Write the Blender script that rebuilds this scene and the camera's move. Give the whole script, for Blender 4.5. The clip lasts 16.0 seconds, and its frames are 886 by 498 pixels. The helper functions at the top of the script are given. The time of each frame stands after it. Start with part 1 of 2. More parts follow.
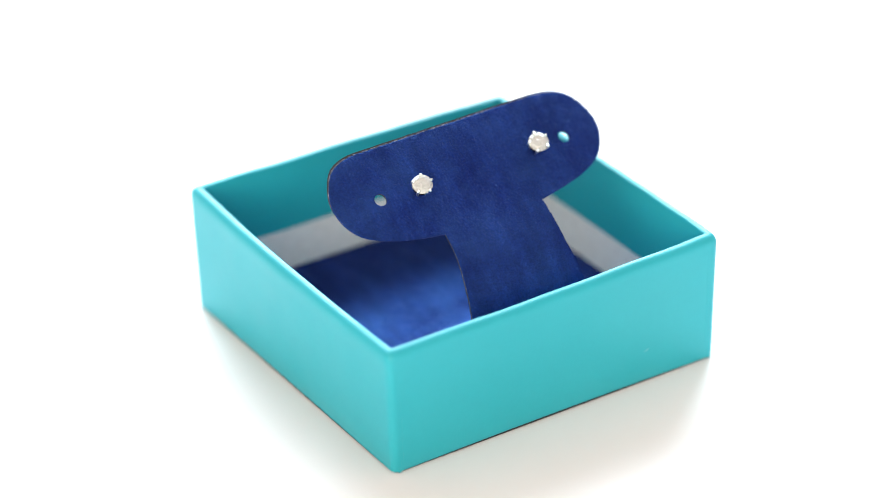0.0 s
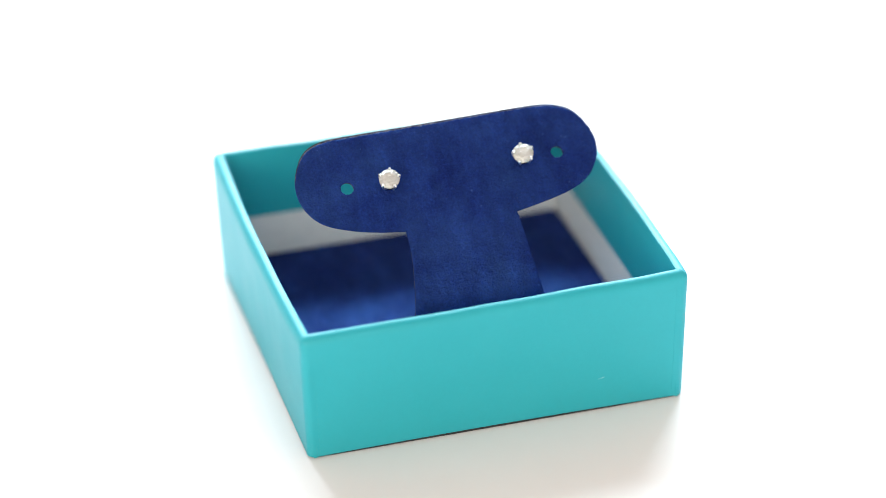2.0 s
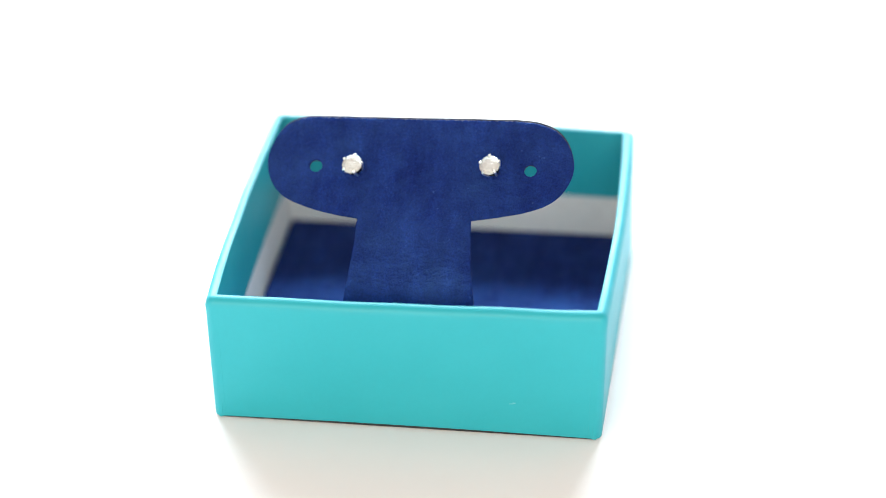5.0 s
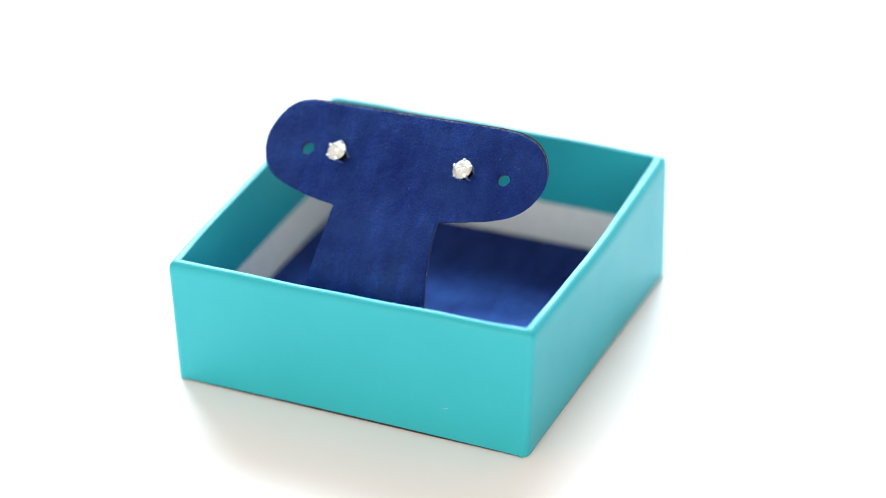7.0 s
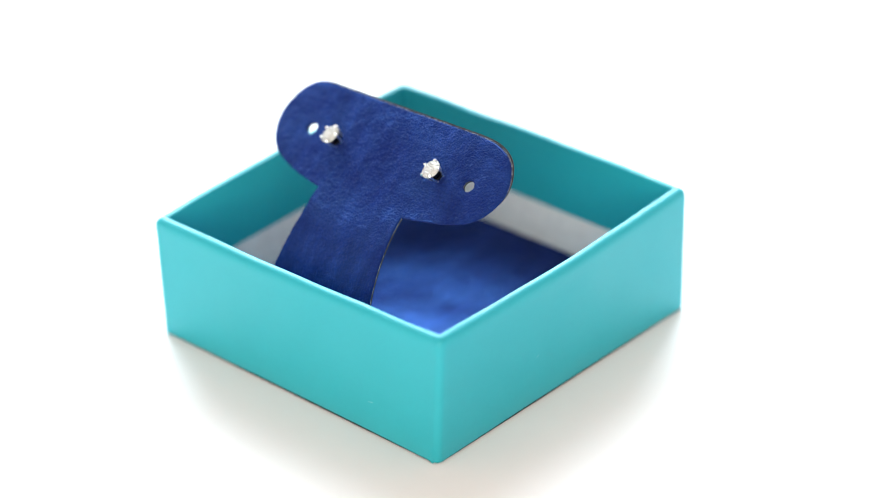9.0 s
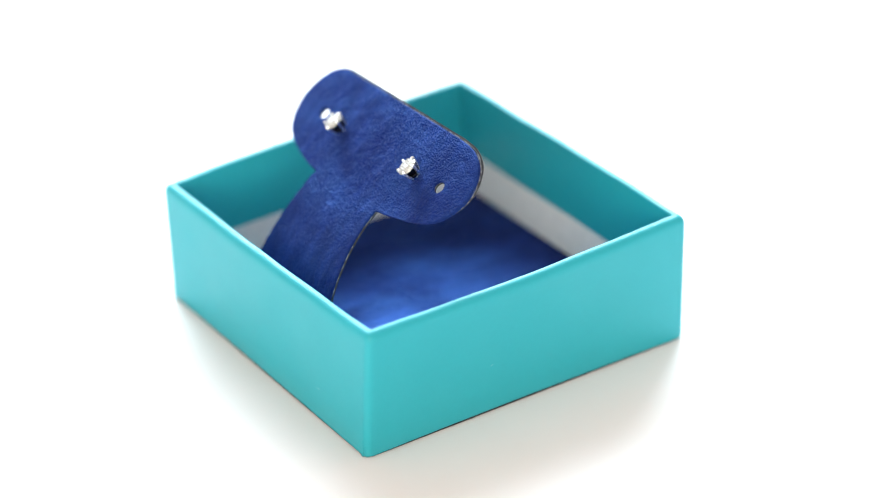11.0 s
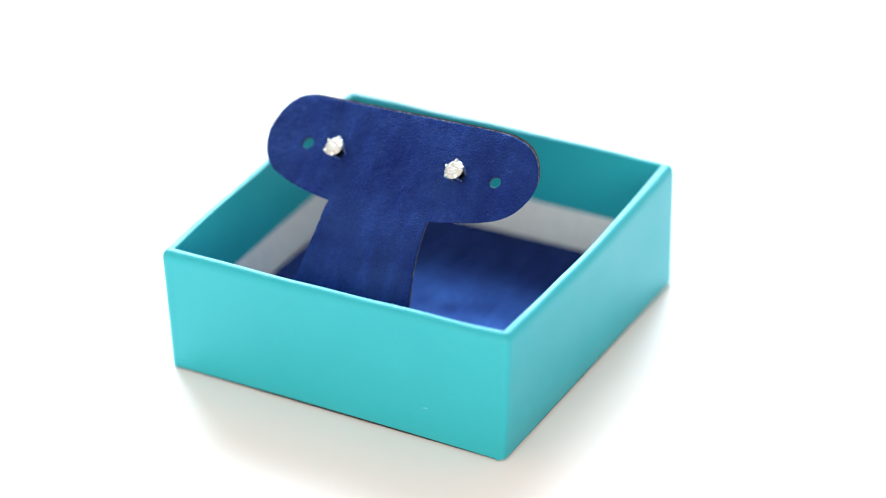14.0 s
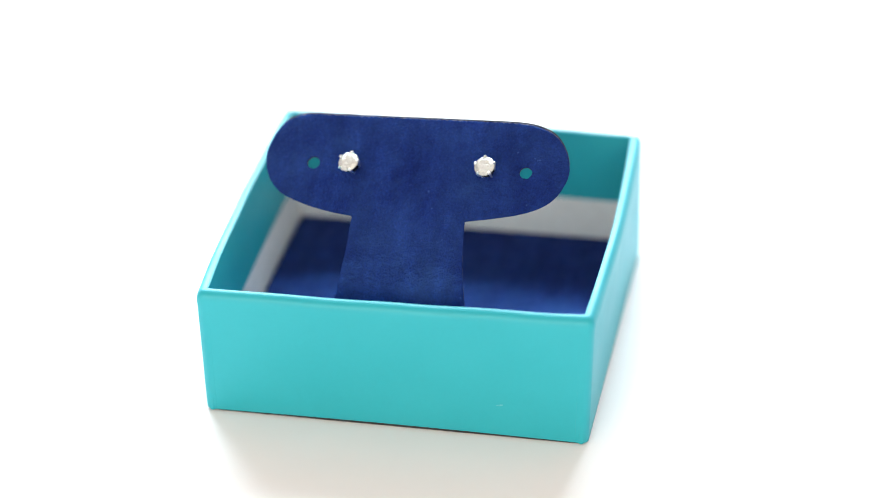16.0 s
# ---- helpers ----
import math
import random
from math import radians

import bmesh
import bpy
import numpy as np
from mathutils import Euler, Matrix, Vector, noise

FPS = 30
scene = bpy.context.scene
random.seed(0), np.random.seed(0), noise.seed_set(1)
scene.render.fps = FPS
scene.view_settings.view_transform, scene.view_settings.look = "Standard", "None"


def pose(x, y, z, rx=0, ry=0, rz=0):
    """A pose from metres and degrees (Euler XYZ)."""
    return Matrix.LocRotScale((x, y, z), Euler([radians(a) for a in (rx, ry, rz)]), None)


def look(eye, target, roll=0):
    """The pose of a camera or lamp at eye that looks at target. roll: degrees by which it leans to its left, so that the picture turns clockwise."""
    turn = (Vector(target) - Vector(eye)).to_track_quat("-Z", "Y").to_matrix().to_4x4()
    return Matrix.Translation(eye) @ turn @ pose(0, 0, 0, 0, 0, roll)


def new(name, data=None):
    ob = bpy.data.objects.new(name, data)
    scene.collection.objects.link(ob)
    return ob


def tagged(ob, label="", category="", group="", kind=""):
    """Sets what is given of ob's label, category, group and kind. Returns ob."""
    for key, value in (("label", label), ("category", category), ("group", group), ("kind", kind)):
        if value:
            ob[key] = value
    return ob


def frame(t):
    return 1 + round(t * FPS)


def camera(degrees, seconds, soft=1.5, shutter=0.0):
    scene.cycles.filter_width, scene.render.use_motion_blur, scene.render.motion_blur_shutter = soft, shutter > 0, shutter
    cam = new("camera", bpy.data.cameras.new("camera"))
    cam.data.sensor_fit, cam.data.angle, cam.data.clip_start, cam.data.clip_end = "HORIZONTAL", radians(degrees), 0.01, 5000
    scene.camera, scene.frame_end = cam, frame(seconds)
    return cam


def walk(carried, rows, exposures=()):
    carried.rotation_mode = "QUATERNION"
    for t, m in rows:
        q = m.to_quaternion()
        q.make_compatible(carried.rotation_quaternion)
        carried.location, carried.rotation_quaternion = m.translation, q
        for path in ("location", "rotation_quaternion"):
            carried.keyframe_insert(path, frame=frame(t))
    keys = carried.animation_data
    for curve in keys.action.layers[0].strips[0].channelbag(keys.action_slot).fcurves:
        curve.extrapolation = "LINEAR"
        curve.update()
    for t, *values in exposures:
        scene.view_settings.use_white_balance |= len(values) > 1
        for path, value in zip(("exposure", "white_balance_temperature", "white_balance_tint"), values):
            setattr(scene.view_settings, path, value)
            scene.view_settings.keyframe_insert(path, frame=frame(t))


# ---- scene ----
MM = 0.001

# ---------------- camera: stands still, long lens, shallow focus ----------------
cam = camera(18.48, 16.0, soft=0.65)
EYE = pose(0.0, -0.42943, 0.25818, 60.368, 0.990, -0.382)
cam.data.dof.use_dof = True
cam.data.dof.focus_distance = 0.466
cam.data.dof.aperture_fstop = 7.0
# the film camera's exposure drifts a little
DRIFT = [(0, 0.0), (0.5, -0.06), (1, -0.14), (2, -0.20), (2.5, -0.19), (3.5, -0.11), (4, -0.06), (6.5, -0.07), (7, -0.09), (7.5, -0.14), (8, -0.18), (8.5, -0.14), (9, -0.09),
         (11.5, -0.08), (12, -0.08), (13, -0.02), (14, -0.03), (14.5, -0.06), (15, -0.12), (16, -0.13)]
walk(cam, [(0, EYE), (16, EYE)], DRIFT)

# ---------------- light: a pale studio, a softbox behind the table and a warmer one before it ----------------
world = bpy.data.worlds.new("studio")
world.use_nodes = True
scene.world = world
world.node_tree.nodes["Background"].inputs["Color"].default_value = (1.0, 0.892, 0.815, 1)
world.node_tree.nodes["Background"].inputs["Strength"].default_value = 0.86


def softbox(name, eye, width, height, watts, colour):
    data = bpy.data.lights.new(name, "AREA")
    data.shape, data.size, data.size_y, data.energy, data.color = "RECTANGLE", width, height, watts, colour
    lamp = new(name, data)
    lamp.matrix_world = look(eye, (0, 0, 0.01))
    return lamp


softbox("softbox", (-0.04, 0.80, 0.55), 0.85, 0.46, 33.0, (0.72, 0.915, 1.0))
softbox("softbox", (-0.22, -0.97, 0.33), 1.1, 0.40, 8.3, (1.0, 0.915, 0.70))


# ---------------- materials ----------------
class Nodes:
    def __init__(self, name):
        self.mat = bpy.data.materials.new(name)
        self.mat.use_nodes = True
        self.tree = self.mat.node_tree
        self.shader = self.tree.nodes["Principled BSDF"]

    def add(self, kind, **values):
        node = self.tree.nodes.new(kind)
        for key, value in values.items():
            node.inputs[key].default_value = value
        return node

    def link(self, a, b):
        self.tree.links.new(a, b)

    def coords(self):
        return self.add("ShaderNodeTexCoord").outputs["Object"]

    def noise(self, scale, detail=4.0, rough=0.6, vector=None):
        node = self.add("ShaderNodeTexNoise", Scale=scale, Detail=detail, Roughness=rough)
        self.link(vector or self.coords(), node.inputs["Vector"])
        return node.outputs["Fac"]

    def ramp(self, fac, stops):
        node = self.add("ShaderNodeValToRGB")
        self.link(fac, node.inputs["Fac"])
        ramp = node.color_ramp
        ramp.elements[0].position, ramp.elements[0].color = stops[0][0], (*stops[0][1], 1)
        ramp.elements[1].position, ramp.elements[1].color = stops[-1][0], (*stops[-1][1], 1)
        for position, colour in stops[1:-1]:
            ramp.elements.new(position).color = (*colour, 1)
        return node.outputs["Color"]

    def bump(self, height, strength, distance, under=None):
        node = self.add("ShaderNodeBump", Strength=strength, Distance=distance)
        self.link(height, node.inputs["Height"])
        if under:
            self.link(under, node.inputs["Normal"])
        return node.outputs["Normal"]

    def mix(self, fac, a, b, kind="MIX"):
        node = self.tree.nodes.new("ShaderNodeMix")
        node.data_type, node.blend_type = "RGBA", kind
        for value, socket in ((fac, node.inputs[0]), (a, node.inputs[6]), (b, node.inputs[7])):
            if isinstance(value, (int, float)):
                socket.default_value = value
            elif isinstance(value, tuple):
                socket.default_value = (*value, 1)
            else:
                self.link(value, socket)
        return node.outputs[2]

    def put(self, socket, value):
        if isinstance(value, (int, float)):
            self.shader.inputs[socket].default_value = value
        elif isinstance(value, tuple):
            self.shader.inputs[socket].default_value = (*value, 1)
        else:
            self.link(value, self.shader.inputs[socket])
        return self


def teal_paper():
    m = Nodes("teal_paper")
    cloud = m.ramp(m.noise(60, 3), [(0.3, (0.015, 0.348, 0.428)), (0.7, (0.019, 0.364, 0.446))])
    fibre = m.ramp(m.noise(1400, 3), [(0.3, (0.975, 0.975, 0.975)), (0.7, (1.0, 1.0, 1.0))])
    colour = m.mix(1.0, cloud, fibre, "MULTIPLY")
    m.put("Base Color", colour).put("IOR", 1.43)
    rough = m.ramp(m.noise(90, 1), [(0.3, (0.43, 0.43, 0.43)), (0.7, (0.49, 0.49, 0.49))])
    m.put("Roughness", rough)
    # the paper lies a little wavy on its board
    m.put("Normal", m.bump(m.noise(240, 3, 0.55), 0.07, 0.0003, m.bump(m.noise(28, 0), 0.08, 0.0006)))
    return m.mat


def white_board():
    m = Nodes("white_board")
    m.put("Base Color", m.ramp(m.noise(500, 4), [(0.3, (0.78, 0.78, 0.78)), (0.7, (0.86, 0.86, 0.86))]))
    m.put("Roughness", 0.85)
    m.put("Normal", m.bump(m.noise(1500, 3), 0.2, 0.0002))
    return m.mat


def worn_paper():
    m = Nodes("worn_paper")
    m.put("Base Color", m.ramp(m.noise(3000, 3), [(0.35, (0.05, 0.38, 0.46)), (0.65, (0.15, 0.47, 0.54))])).put("Roughness", 0.8)
    return m.mat


def grey_backing():
    m = Nodes("grey_backing")
    m.put("Base Color", m.ramp(m.noise(700, 4), [(0.3, (0.020, 0.022, 0.03)), (0.7, (0.04, 0.042, 0.05))])).put("Roughness", 0.85)
    return m.mat


def shade_board():
    m = Nodes("shade_board")
    stretch = m.add("ShaderNodeMapping", Scale=(1, 1, 6))
    m.link(m.coords(), stretch.inputs["Vector"])
    # near-black: the contact shade under the walls is painted into this board
    m.put("Base Color", m.ramp(m.noise(900, 4, 0.7, stretch.outputs[0]), [(0.3, (0.010, 0.011, 0.016)), (0.7, (0.035, 0.035, 0.042))]))
    m.put("Roughness", 0.9)
    return m.mat


def card_core():
    m = Nodes("card_core")
    m.put("Base Color", m.ramp(m.noise(1300, 3, 0.7), [(0.36, (0.02, 0.02, 0.026)), (0.5, (0.07, 0.075, 0.09)), (0.62, (0.24, 0.26, 0.30))]))
    m.put("Roughness", 0.85)
    return m.mat


def blue_velvet():
    m = Nodes("blue_velvet")
    along = m.add("ShaderNodeMapping", Scale=(2.4, 0.55, 0.55))
    m.link(m.coords(), along.inputs["Vector"])
    nap = m.noise(120, 5, 0.68, along.outputs[0])
    pile = m.noise(2600, 3, 0.7)
    lint = m.ramp(m.noise(1100, 1, 0.5), [(0.75, (0.0, 0.0, 0.0)), (0.80, (0.30, 0.30, 0.30))])
    base = m.ramp(nap, [(0.30, (0.0045, 0.0105, 0.082)), (0.52, (0.006, 0.015, 0.120)), (0.72, (0.009, 0.026, 0.182))])
    grain = m.ramp(pile, [(0.30, (0.55, 0.55, 0.57)), (0.68, (1.3, 1.3, 1.3))])
    m.put("Base Color", m.mix(lint, m.mix(1.0, base, grain, "MULTIPLY"), (0.06, 0.12, 0.40)))
    m.put("Roughness", 0.7).put("Specular IOR Level", 0.03).put("Specular Tint", (0.3, 0.5, 1.0))
    m.put("Sheen Weight", m.ramp(nap, [(0.3, (0.09, 0.09, 0.09)), (0.7, (0.21, 0.21, 0.21))]))
    m.put("Sheen Roughness", 0.36).put("Sheen Tint", (0.34, 0.42, 0.84))
    rub = m.bump(m.noise(420, 5, 0.7), 0.42, 0.0009, m.bump(m.noise(170, 4, 0.62), 0.50, 0.0016))
    m.put("Normal", m.bump(pile, 0.8, 0.0005, rub))
    # the pile's own coloured gloss
    gloss = m.add("ShaderNodeBsdfGlossy", Color=(0.11, 0.29, 0.87, 1), Roughness=0.42)
    m.link(m.bump(pile, 0.3, 0.0004, rub), gloss.inputs["Normal"])
    both = m.add("ShaderNodeMixShader")
    m.link(m.ramp(m.noise(70, 5, 0.7), [(0.36, (0.025, 0.025, 0.025)), (0.64, (0.11, 0.11, 0.11))]), both.inputs["Fac"])
    m.link(m.shader.outputs[0], both.inputs[1])
    m.link(gloss.outputs[0], both.inputs[2])
    m.link(both.outputs[0], m.tree.nodes["Material Output"].inputs["Surface"])
    return m.mat


def silver():
    m = Nodes("white_gold")
    m.put("Base Color", (0.97, 0.96, 0.94)).put("Metallic", 1.0)
    m.put("Roughness", m.ramp(m.noise(2500, 2), [(0.3, (0.22, 0.22, 0.22)), (0.7, (0.36, 0.36, 0.36))]))
    return m.mat


def diamond():
    m = Nodes("diamond")
    m.put("Normal", m.bump(m.noise(1700, 2), 1.0, 0.0004))
    m.put("Base Color", (0.97, 0.96, 0.935)).put("Roughness", 0.02).put("IOR", 2.417).put("Transmission Weight", 0.62)
    return m.mat


def shade_metal():
    m = Nodes("shade_metal")
    # near-black, so the shade below the stone is put into the colour
    m.put("Base Color", m.ramp(m.noise(2500, 2), [(0.3, (0.012, 0.012, 0.014)), (0.7, (0.03, 0.03, 0.034))])).put("Metallic", 1.0).put("Roughness", 0.3)
    return m.mat


def white_sheet():
    m = Nodes("white_sheet")
    m.put("Base Color", m.ramp(m.noise(35, 4), [(0.3, (0.868, 0.824, 0.842)), (0.7, (0.888, 0.844, 0.862))]))
    m.put("Roughness", 0.55).put("Specular IOR Level", 0.3)
    m.put("Normal", m.bump(m.noise(700, 3), 0.04, 0.0003))
    return m.mat


TEAL, WHITE_BOARD, SHADE_BOARD = teal_paper(), white_board(), shade_board()
VELVET, SILVER, DIAMOND, SHEET = blue_velvet(), silver(), diamond(), white_sheet()
GREY_BACKING, SCUFF, SHADE_METAL = grey_backing(), worn_paper(), shade_metal()
CARD_CORE = card_core()


# ---------------- mesh helpers ----------------
def part(name, bm, material, parent=None, label="", smooth=35):
    bmesh.ops.recalc_face_normals(bm, faces=bm.faces)
    mesh = bpy.data.meshes.new(name)
    bm.to_mesh(mesh)
    bm.free()
    mesh.materials.append(material)
    if smooth:
        mesh.shade_smooth()
        mesh.set_sharp_from_angle(angle=radians(smooth))
    ob = new(name, mesh)
    ob.parent = parent
    return tagged(ob, label)


def loft(bm, rings, closed_ring=True, caps=True):
    """Skin through rings of points of one length."""
    rows = [[bm.verts.new(p) for p in ring] for ring in rings]
    n = len(rows[0])
    for a, b in zip(rows, rows[1:]):
        for i in range(n if closed_ring else n - 1):
            j = (i + 1) % n
            bm.faces.new((a[i], a[j], b[j], b[i]))
    if caps:
        bm.faces.new(rows[0])
        bm.faces.new(rows[-1])
    return rows


# ---------------- the setting ----------------
def build_tabletop():
    # one sheet: flat under the box, swept up in a wide curve far behind it
    line = [(-1.5, 0.0), (-0.6, 0.0), (0.4, 0.0), (1.0, 0.0)]
    line += [(1.0 + 0.5 * math.sin(a), 0.5 - 0.5 * math.cos(a)) for a in [radians(90) * i / 16 for i in range(1, 17)]] + [(1.5, 1.6)]
    under = []
    for i, (y, z) in enumerate(line):
        before, after = line[max(i - 1, 0)], line[min(i + 1, len(line) - 1)]
        run = Vector((after[0] - before[0], after[1] - before[1])).normalized()
        under.append((y + run.y * 0.004, z - run.x * 0.004))
    bm = bmesh.new()
    loft(bm, [[(x, y, z) for y, z in line + under[::-1]] for x in (-1.4, -0.5, 0.5, 1.4)])
    top = part("tabletop", bm, SHEET)
    tagged(top, "seamless matte white sheet under the box, swept up behind", "tabletop", kind="structure")
    return top


# ---------------- the gift box ----------------
# corners in millimetres about the box's middle: front-left, front-right, back-right, back-left
BASE = [(-33.75, -33.85), (33.5, -34.35), (34.15, 33.8), (-34.05, 34.1)]
RIM = [(-34.25, -34.0, 23.75), (34.3, -33.75, 24.5), (34.0, 33.9, 25.1), (-34.8, 33.4, 25.65)]
WALL = 1.95
ROUND = 1.3
TURN_IN = 10.8
FLOOR_TOP = 2.95


def wall_rings(k, profile, bow, phase, ends=(0.0, 1.0), steps=26):
    """Rings along wall k from corner k to corner k + 1; profile: (inward share of the wall's thickness, share of the height, lift in mm)."""
    a, b = k, (k + 1) % 4
    signs = [(1, 1), (-1, 1), (-1, -1), (1, -1)]
    rings = []
    for i in range(steps + 1):
        u = ends[0] + (ends[1] - ends[0]) * i / steps
        ring = []
        for inward, share, lift in profile:
            pts = []
            for c in (a, b):
                x = BASE[c][0] + (RIM[c][0] - BASE[c][0]) * share + signs[c][0] * WALL * inward
                y = BASE[c][1] + (RIM[c][1] - BASE[c][1]) * share + signs[c][1] * WALL * inward
                pts.append(Vector((x, y, RIM[c][2] * share + lift)))
            p = pts[0].lerp(pts[1], u)
            along = (pts[1] - pts[0]).normalized()
            out = Vector((along.y, -along.x, 0))
            swell = bow * math.sin(math.pi * u) + 0.13 * noise.noise(Vector((u * 5.0, share * 1.6, phase)))
            # the mitred edges are softly rounded
            near = min(u, 1 - u) * 67.0
            tuck = 0.0
            if near < ROUND:
                turn = radians(45) * (1 - near / ROUND)
                tuck = -ROUND * (1 - math.cos(turn)) * (1 - inward)
                p += along * ((ROUND - ROUND * math.sin(turn) - near) * (1 - inward) * (1 if u < 0.5 else -1))
            wave = 0.20 * share * noise.noise(Vector((u * 6.0, 7.3, phase)))
            # the foot of each wall stands a hair off the table between its corners
            arch = 0.34 * math.sin(math.pi * u) ** 0.7 * max(0.0, 1 - share / 0.2)
            ring.append((p + out * (swell * share * min(1.0, near / 5) + tuck) + Vector((0, 0, wave + arch))) * MM)
        rings.append(ring)
    return rings


def wall_steps(k, profile, bow, phase):
    """As wall_rings, with close rings at both ends for the rounding."""
    lead = wall_rings(k, profile, bow, phase, (0.0, 0.02), 6)
    body = wall_rings(k, profile, bow, phase, (0.02, 0.98), 26)
    tail = wall_rings(k, profile, bow, phase, (0.98, 1.0), 6)
    return lead + body[1:] + tail[1:]


def build_box():
    box = new("gift_box")
    tagged(box, "open square teal paper-covered cardboard gift box with white lining", "box")
    panels = []
    bows = [0.45, 0.8, 0.3, 0.7]
    outer = [(0.45, 0.0, 0.34), (0.12, 0.0, 0.22), (0.03, 0.0, 0.27), (0.0, 0.0, 0.55), (0.0, 0.2, 0), (0.0, 0.4, 0), (0.0, 0.6, 0), (0.0, 0.8, 0), (0.0, 0.88, 0),
             (0.0, 1.0, -1.9), (0.02, 1.0, -1.3), (0.08, 1.0, -0.85), (0.18, 1.0, -0.50), (0.32, 1.0, -0.23), (0.50, 1.0, -0.07), (0.70, 1.0, 0.0), (0.87, 1.0, -0.03), (0.97, 1.0, -0.16), (1.0, 1.0, -0.45)]
    turn = TURN_IN / 24.4
    shell = outer + [(1.0, 0.75, 0), (1.0, turn, 0), (0.93, turn, -0.06), (0.6, turn, -0.06), (0.6, 0.03, 0)]
    lining = [(0.62, turn, -0.1), (0.90, turn, -0.1), (0.90, 0.25, 0), (0.90, 0.02, 0.8), (0.62, 0.02, 0.8)]
    for k in range(4):
        bm = bmesh.new()
        loft(bm, wall_steps(k, shell, bows[k], 3.1 * k))
        panel = part("panel", bm, TEAL, box)
        panels.append(panel)
        bm = bmesh.new()
        loft(bm, wall_rings(k, lining, bows[k], 3.1 * k, (0.002, 0.998)))
        part("lining", bm, WHITE_BOARD, panel, "bare white board lining below the folded-in paper")
    # the wrapping paper of the side walls laps round onto the front and back walls
    for k, ends in ((0, (0.966, 0.981)), (0, (0.019, 0.031)), (2, (0.019, 0.036)), (2, (0.964, 0.981))):
        flap = [(-0.015, 0.02, 0.1), (-0.015, 0.2, 0), (-0.015, 0.4, 0), (-0.015, 0.6, 0), (-0.015, 0.8, 0), (-0.015, 0.88, 0), (0.005, 1.0, -2.0),
                (0.03, 1.0, -2.05), (0.02, 0.6, 0), (0.02, 0.02, 0.1)]
        bm = bmesh.new()
        loft(bm, wall_rings(k, flap, bows[k], 3.1 * k, ends, 6))
        part("paper_lap", bm, TEAL, box)
    # the paper is tucked in small folds at the foot of the corners
    for k, ends in ((0, (0.013, 0.024)), (0, (0.976, 0.987)), (2, (0.013, 0.024)), (2, (0.976, 0.987))):
        fold = [(-0.04, 0.0, 0.16), (-0.05, 0.06, 0), (-0.04, 0.10, 0), (0.01, 0.15, 0), (0.03, 0.155, 0), (0.03, 0.0, 0.16)]
        bm = bmesh.new()
        loft(bm, wall_rings(k, fold, bows[k], 3.1 * k, ends, 4))
        part("corner_fold", bm, TEAL, box)
    # two small scuffs where the paper's coating is rubbed off
    for k, u, share, long, tall in ((0, 0.772, 0.265, 0.0085, 0.006), (1, 0.372, 0.40, 0.005, 0.004)):
        chip = [(-0.012, share - tall, 0), (-0.012, share + tall, 0), (0.02, share + tall * 0.6, 0), (0.02, share - tall * 0.6, 0)]
        bm = bmesh.new()
        rings = wall_rings(k, chip, bows[k], 3.1 * k, (u - long, u + long), 6)
        for i, ring in enumerate(rings):
            middle = sum(ring, Vector()) / 4
            thin = 0.15 + 0.85 * math.sin(math.pi * (i + 0.5) / 7)
            rings[i] = [Vector((p.x, p.y, middle.z + (p.z - middle.z) * thin + (i - 3) * 0.00004)) for p in ring]
        loft(bm, rings)
        part("scuff", bm, SCUFF, panels[k], "pale rubbed spot")
    # base board, its dark colour draws the shaded gap at the walls' foot
    bm = bmesh.new()
    # its corners are cut off
    cut = 1.2
    foot = []
    for k, (x, y) in enumerate(BASE):
        corner, before, after = Vector((x, y)), Vector(BASE[k - 1]), Vector(BASE[(k + 1) % 4])
        foot += [corner + (before - corner).normalized() * cut, corner + (after - corner).normalized() * cut]
    loft(bm, [[Vector((p.x * (1 - g / 33.5), p.y * (1 - g / 33.5), z)) * MM for p in foot] for g, z in ((0.34, 0.0), (0.28, 0.05), (0.28, 1.25))])
    part("base_panel", bm, SHADE_BOARD, box, "board underside, coloured dark for the shade in the gap")
    return box


# ---------------- the velvet insert with its raised card ----------------
# the card's own frame: x along the bar, y up the card, z out of its face
CARD = Matrix(((0.99920, -0.01487, -0.03722, -0.36), (-0.01388, 0.74280, -0.66937, -11.94), (0.03760, 0.66935, 0.74199, 33.86), (0, 0, 0, 1)))


def smooth_line(points, steps):
    """A rounded line through the points (Catmull-Rom)."""
    pts = [Vector(p) for p in points]
    full = [pts[0] * 2 - pts[1]] + pts + [pts[-1] * 2 - pts[-2]]
    line = []
    for a, b, c, d in zip(full, full[1:], full[2:], full[3:]):
        for i in range(steps):
            t = i / steps
            line.append(0.5 * (2 * b + (c - a) * t + (2 * a - 5 * b + 4 * c - d) * t * t + (3 * b - a - 3 * c + d) * t ** 3))
    return line + [pts[-1]]


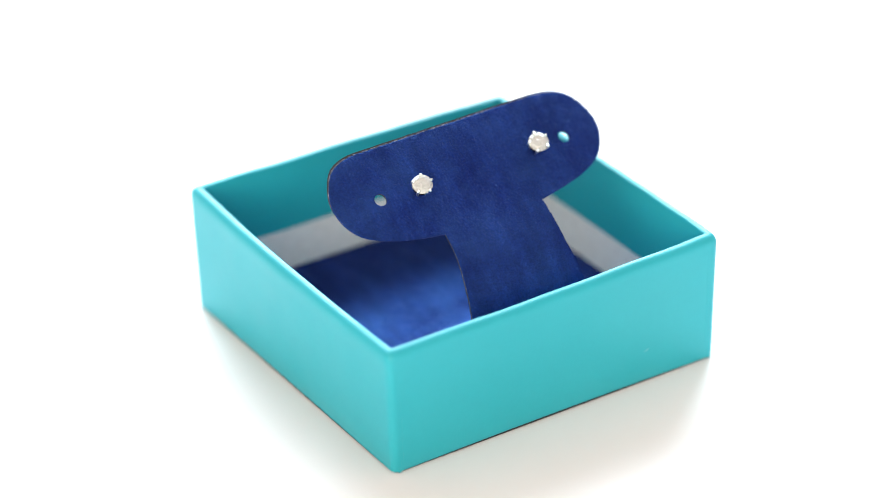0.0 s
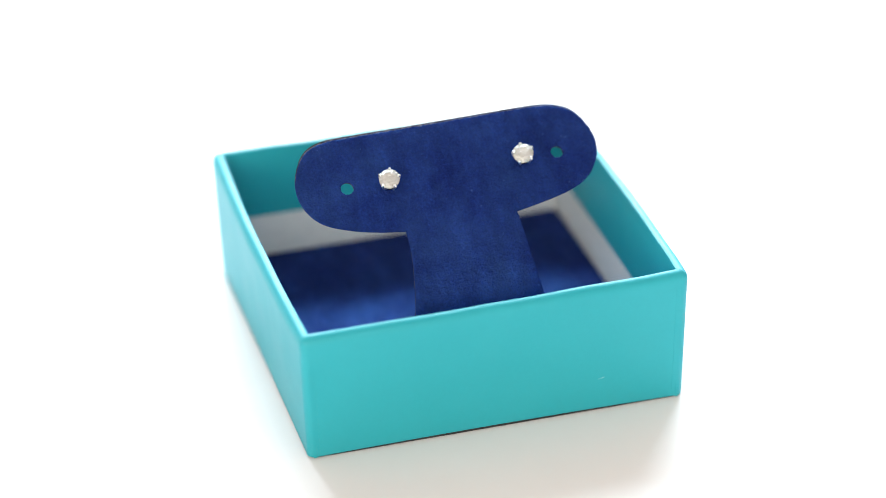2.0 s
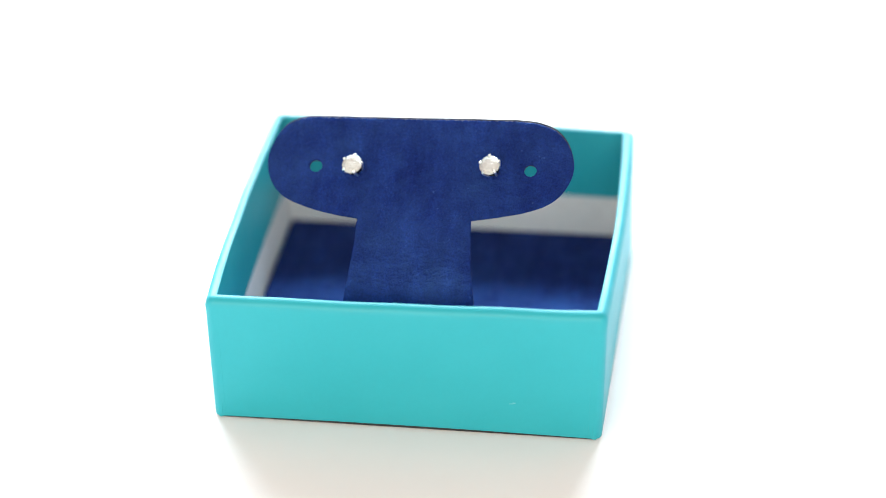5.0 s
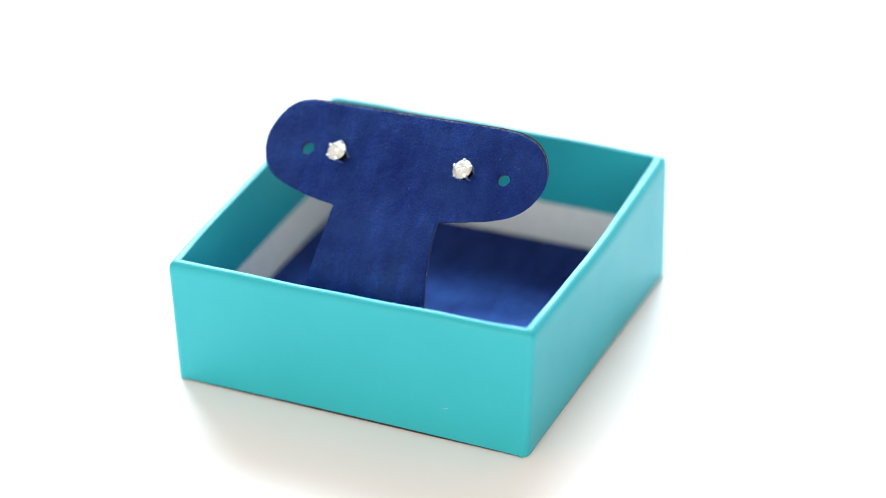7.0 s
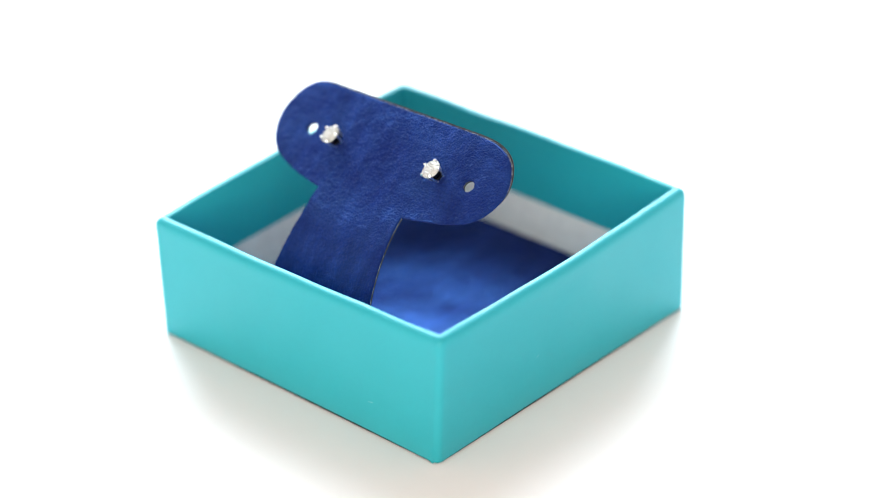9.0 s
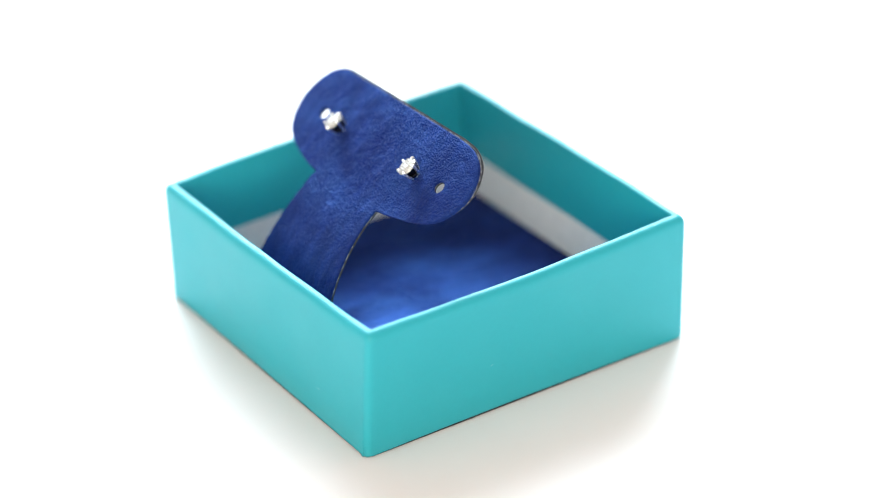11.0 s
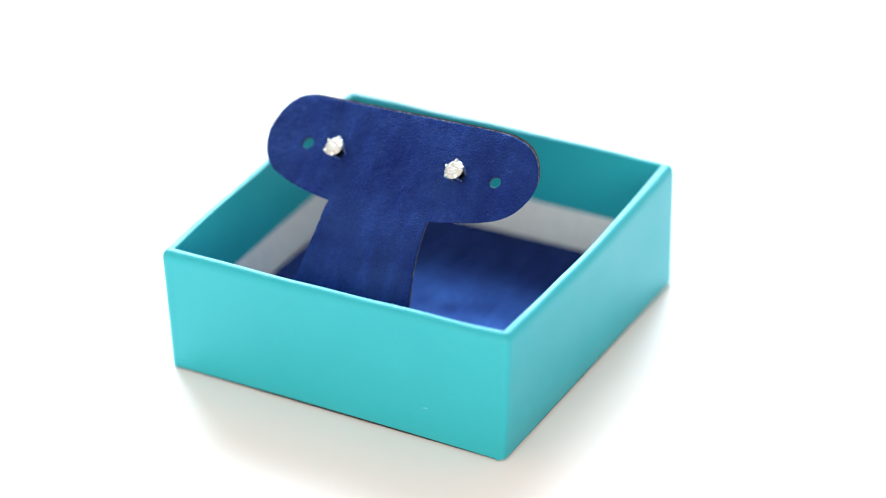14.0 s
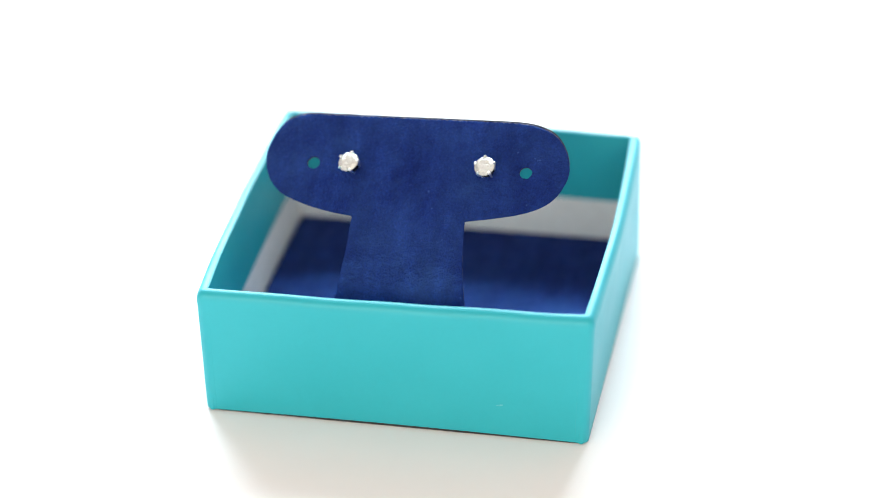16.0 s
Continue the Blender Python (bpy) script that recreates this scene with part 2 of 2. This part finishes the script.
def card_outline():
    """The T, anticlockwise, from the foot's lower left."""
    foot = -24.0
    right_stem = smooth_line([(11.9, foot), (10.9, -20.0), (10.2, -14.5), (9.75, -9.5), (9.5, -4.65)], 4)
    right_lobe = smooth_line([(9.5, -4.65), (13.9, -3.9), (18.8, -2.8), (22.7, -1.15), (25.25, 1.4), (26.6, 5.0), (26.0, 8.6), (24.0, 11.6), (20.8, 13.25), (17.0, 13.75), (13.0, 13.8)], 6)
    top = [Vector((13.0 - 30.0 * i / 24, 13.8 + 0.15 * i / 24)) for i in range(25)]
    left_lobe = smooth_line([(-17.0, 13.95), (-21.0, 13.85), (-24.3, 12.6), (-26.3, 9.8), (-27.3, 6.2), (-26.45, 2.4), (-23.9, -0.7), (-19.3, -2.75), (-14.5, -4.0), (-10.4, -4.65)], 6)
    left_stem = smooth_line([(-10.4, -4.65), (-10.5, -9.0), (-11.0, -13.5), (-12.1, -20.0), (-13.6, foot)], 4)
    return right_stem + right_lobe[1:] + top[1:] + left_lobe[1:] + left_stem[1:]


def card_bend(x, y):
    """How far the card's face stands off its plane: the stem bulges, then curves down; the lobes lean back a little."""
    off = 0.0
    if y < -3:
        s = (-3 - y) / 17.0
        off += 2.6 * s - 4.1 * s * s
    off -= 0.5 * (max(0.0, abs(x) - 15) / 12) ** 2
    # short creases where the cloth is drawn over the top
    off += 0.11 * max(0.0, min(1.0, (y - 5.5) / 5)) * noise.noise(Vector((x * 0.55, y * 0.14, 8.0)))
    return off + 0.12 * noise.noise(Vector((x * 0.12, y * 0.16, 2.0)))


HOLES = [(-18.55, 4.95, 1.12), (19.15, 4.8, 1.08)]


def build_card_mesh(z_front, z_back, inset, round_rim=0.0, slip=(0.0, 0.0), hole_grow=0.0):
    """The T as a slab with two punched holes, between two depths; slip: how far the layer is glued off its place."""
    outline = card_outline()
    bm = bmesh.new()
    loops = []
    n = len(outline)
    shrunk = []
    for i, p in enumerate(outline):
        along = (outline[(i + 1) % n] - outline[i - 1]).normalized()
        shrunk.append(p - Vector((along.y, -along.x)) * inset + Vector(slip))
    loops.append([bm.verts.new((p.x, p.y, 0)) for p in shrunk])
    for hx, hy, hr in HOLES:
        hr += hole_grow
        loops.append([bm.verts.new((hx + hr * math.cos(a), hy + hr * math.sin(a), 0)) for a in [math.tau * i / 20 for i in range(20)]])
    edges = []
    for loop in loops:
        edges += [bm.edges.new((loop[i], loop[(i + 1) % len(loop)])) for i in range(len(loop))]
    bmesh.ops.triangle_fill(bm, edges=edges, use_beauty=True, use_dissolve=False)
    # finer inside, so that the bend is smooth
    for axis, cuts in ((0, range(-26, 27, 1)), (1, range(-22, 14, 2))):
        for c in cuts:
            co, no = [0, 0, 0], [0, 0, 0]
            co[axis], no[axis] = c + 0.13, 1
            bmesh.ops.bisect_plane(bm, geom=bm.verts[:] + bm.edges[:] + bm.faces[:], plane_co=co, plane_no=no)
    faces = bm.faces[:]
    bmesh.ops.recalc_face_normals(bm, faces=faces)
    if faces[0].normal.z < 0:
        bmesh.ops.reverse_faces(bm, faces=faces)
    ext = bmesh.ops.extrude_face_region(bm, geom=faces)
    top = {v for v in ext["geom"] if isinstance(v, bmesh.types.BMVert)}
    for v in bm.verts:
        # the front pile rounds over at the rim
        v.co.z = (z_front if v in top else z_back) + card_bend(v.co.x, v.co.y)
    if round_rim:
        rim = [e for e in bm.edges if e.verts[0] in top and e.verts[1] in top and any(not all(v in top for v in f.verts) for f in e.link_faces)]
        bmesh.ops.bevel(bm, geom=rim, offset=round_rim, segments=2, affect="EDGES", profile=0.5)
    for v in bm.verts:
        v.co = (CARD @ v.co) * MM
    return bm


def build_insert():
    insert = new("velvet_insert")
    tagged(insert, "royal blue velvet jewellery insert with raised T-shaped card", "jewellery insert")
    # flat pad on the box's floor
    half = 32.0
    bm = bmesh.new()
    rings = []
    for grow, z in ((-0.1, 1.3), (0.0, 1.45), (0.0, FLOOR_TOP - 0.2), (-0.25, FLOOR_TOP)):
        rings.append([Vector(((half + grow) * x, (half + grow) * y, z)) * MM for x, y in ((-1, -1), (1, -1), (1, 1), (-1, 1))])
    loft(bm, rings)
    part("pad", bm, VELVET, insert)
    card = part("raised_card", build_card_mesh(0.0, -0.35, 0.0, 0.24), VELVET, insert, smooth=60)
    part("card_board", build_card_mesh(-0.36, -0.66, 0.12, slip=(0.0, 0.38), hole_grow=0.12), CARD_CORE, card, "speckled grey cut edge of the board core", smooth=40)
    part("card_backing", build_card_mesh(-0.67, -0.84, 0.12, slip=(0.0, 0.68), hole_grow=0.04), GREY_BACKING, card, "thin dark grey backing paper", smooth=40)
    # loose fibres along the cut edge of the cloth
    rng = random.Random(4)
    outline = card_outline()
    bm = bmesh.new()
    for i in range(len(outline)):
        a, b = outline[i - 1], outline[i]
        along = b - a
        if along.length > 8 or along.length < 1e-4:
            continue
        out = Vector((along.y, -along.x)).normalized()
        for _ in range(max(1, int(along.length * 7))):
            p = a + along * rng.random() - out * 0.06
            way = (out + along.normalized() * rng.uniform(-0.8, 0.8)).normalized()
            tip = p + way * rng.uniform(0.10, 0.26)
            depth = card_bend(p.x, p.y) - rng.uniform(0.02, 0.25)
            side = Vector((-way.y, way.x)) * 0.022
            root = [Vector((p.x + side.x, p.y + side.y, depth)), Vector((p.x - side.x, p.y - side.y, depth)), Vector((p.x, p.y, depth - 0.03))]
            loft(bm, [[(CARD @ q) * MM for q in root], [(CARD @ (Vector((tip.x, tip.y, depth + 0.03)) + (q - root[2]) * 0.3)) * MM for q in root]])
    part("edge_fibres", bm, VELVET, card, "loose blue fibres along the cut edge", smooth=0)
    # the foot of the stem curves down to the pad, behind the front wall
    bm = bmesh.new()
    start = [(CARD @ Vector((x, -23.95, d + card_bend(x, -23.95)))) for x, d in ((-13.5, 0.0), (11.8, 0.0), (11.8, -0.8), (-13.5, -0.8))]
    rings = [start]
    for i in range(1, 7):
        s = i / 6
        ring = []
        for j, p in enumerate(start):
            q = p.copy()
            q.z = p.z + (FLOOR_TOP - 0.3 - p.z) * s
            q.y = p.y - 1.0 * math.sin(s * math.pi / 2)
            ring.append(q)
        rings.append(ring)
    loft(bm, [[p * MM for p in ring] for ring in rings])
    part("card_foot", bm, VELVET, insert)
    return insert


# ---------------- the stud earrings ----------------
def ring_points(radius, z, n, shift=0.0):
    return [Vector((radius * math.cos(math.tau * (i + shift) / n), radius * math.sin(math.tau * (i + shift) / n), z)) * MM for i in range(n)]


def tube(bm, path, radii, sides=8):
    """A rounded wire through the path's points, in mm."""
    rings = []
    for i, p in enumerate(path):
        ahead = (path[min(i + 1, len(path) - 1)] - path[max(i - 1, 0)]).normalized()
        side = ahead.cross(Vector((0.31, 0.77, 0.55))).normalized()
        up = ahead.cross(side)
        rings.append([(p + (side * math.cos(a) + up * math.sin(a)) * radii[i]) * MM for a in [math.tau * j / sides for j in range(sides)]])
    loft(bm, rings)


def build_stone(parent):
    """A round brilliant: table, star and main facets, girdle, pavilion to a point."""
    r, g = 1.83, 2.38
    bm = bmesh.new()
    table = [bm.verts.new(p) for p in ring_points(r * 0.56, g + 0.56, 8, 0.5)]
    crown = [bm.verts.new(p) for p in ring_points(r * 0.80, g + 0.33, 8)]
    upper = [bm.verts.new(p) for p in ring_points(r, g + 0.05, 16)]
    lower = [bm.verts.new(p) for p in ring_points(r, g - 0.05, 16)]
    mains = [bm.verts.new(p) for p in ring_points(r * 0.42, g - 0.85, 8)]
    tip = bm.verts.new(Vector((0, 0, g - 1.48)) * MM)
    bm.faces.new(table)
    for i in range(8):
        j = (i + 1) % 8
        bm.faces.new((table[i], crown[j], table[j]))
        a, b, c = upper[2 * i], upper[2 * i + 1], upper[(2 * i + 2) % 16]
        bm.faces.new((table[i], crown[i], b, crown[j]))
        bm.faces.new((crown[i], a, b))
        bm.faces.new((crown[j], b, c))
        d, e, f = lower[2 * i], lower[2 * i + 1], lower[(2 * i + 2) % 16]
        bm.faces.new((a, d, e, b))
        bm.faces.new((b, e, f, c))
        bm.faces.new((mains[i], e, d))
        bm.faces.new((mains[j], f, e))
        bm.faces.new((mains[i], mains[j], e))
        bm.faces.new((mains[i], tip, mains[j]))
    return part("stone", bm, DIAMOND, parent, "colourless round brilliant-cut stone", smooth=0)


def build_stud(turn):
    stud = new("stud_earring")
    tagged(stud, "white metal five-prong stud earring with round clear stone", "earring", "pair of stud earrings")
    build_stone(stud)
    for i in range(5):
        a = math.tau * i / 5 + turn
        way = Vector((math.cos(a), math.sin(a), 0))
        path = [way * 1.18 + Vector((0, 0, 0.15)), way * 1.42 + Vector((0, 0, 0.9)), way * 1.68 + Vector((0, 0, 1.7)), way * 1.80 + Vector((0, 0, 2.35)),
                way * 1.78 + Vector((0, 0, 2.60)), way * 1.64 + Vector((0, 0, 2.76)), way * 1.48 + Vector((0, 0, 2.80))]
        bm = bmesh.new()
        tube(bm, path, [0.20, 0.22, 0.24, 0.25, 0.275, 0.265, 0.16])
        part("prong", bm, SILVER, stud)
    bm = bmesh.new()
    n = 20
    rows = [ring_points(1.22 + 0.12 * math.cos(b), 0.75 + 0.12 * math.sin(b), n) for b in [math.tau * k / 8 for k in range(9)]]
    loft(bm, rows, caps=False)
    bmesh.ops.remove_doubles(bm, verts=bm.verts, dist=1e-7)
    # gallery ring in the same dark colour that stands for shade
    part("gallery_ring", bm, SHADE_METAL, stud)
    # added closed bowl, dark in place of the shade under the stone
    bm = bmesh.new()
    loft(bm, [ring_points(q, z, 20) for q, z in ((0.95, 0.15), (1.05, 0.6), (1.15, 1.15), (1.28, 1.75), (1.42, 2.08), (1.32, 2.10), (1.15, 1.80), (0.6, 0.95))])
    part("shade_cup", bm, SHADE_METAL, stud, "dark bowl standing in for the shade under the stone", smooth=60)
    bm = bmesh.new()
    loft(bm, [ring_points(q, z, 14) for q, z in ((0.4, -1.2), (0.4, 0.15), (0.62, 0.25), (0.66, 0.45), (0.45, 0.6))])
    part("post", bm, SILVER, stud)
    return stud


# ---------------- how the turntable carries them ----------------
CENTRE = Matrix.Translation((-0.002763, -0.004374, 0.0))
TURNS = [(0, 32.6), (0.5, 28.5), (1, 24.32), (1.5, 20.1), (2, 15.93), (2.5, 11.87), (3, 7.88), (3.5, 3.93), (4, 0.0), (4.5, -3.98), (5, -7.98), (5.5, -11.98),
         (6, -15.98), (6.5, -19.98), (7, -23.98), (7.5, -28.1), (8, -32.43), (8.5, -37.0), (9, -41.75), (9.5, -46.4), (10, -51.0), (10.5, -55.5), (10.75, -57.7),
         (11, -55.9), (11.5, -51.5), (12, -47.03), (12.5, -42.53), (13, -38.03), (13.5, -33.45), (14, -28.72), (14.5, -24.0), (15, -19.58), (15.5, -15.35), (16, -11.05)]


def turned(local):
    return [(t, Matrix.Rotation(radians(a), 4, "Z") @ CENTRE @ local) for t, a in TURNS]


def on_card(u, v, turn=0.0):
    m = CARD @ Matrix.Translation((u, v, card_bend(u, v) + 0.35))
    m = Matrix.Translation(m.translation * MM) @ m.to_3x3().normalized().to_4x4()
    # the stud leans a little in its hole
    return m @ Matrix.Rotation(radians(-8), 4, "Y") @ Matrix.Rotation(radians(-5), 4, "X") @ Matrix.Rotation(turn, 4, "Z")


build_tabletop()
gift_box = build_box()
velvet_insert = build_insert()
stud_a = build_stud(radians(75))
stud_b = build_stud(radians(92))


def motions():
    walk(gift_box, turned(Matrix()))
    walk(velvet_insert, turned(Matrix()))
    walk(stud_a, turned(on_card(-11.25, 4.15)))
    walk(stud_b, turned(on_card(12.75, 4.4)))


motions()
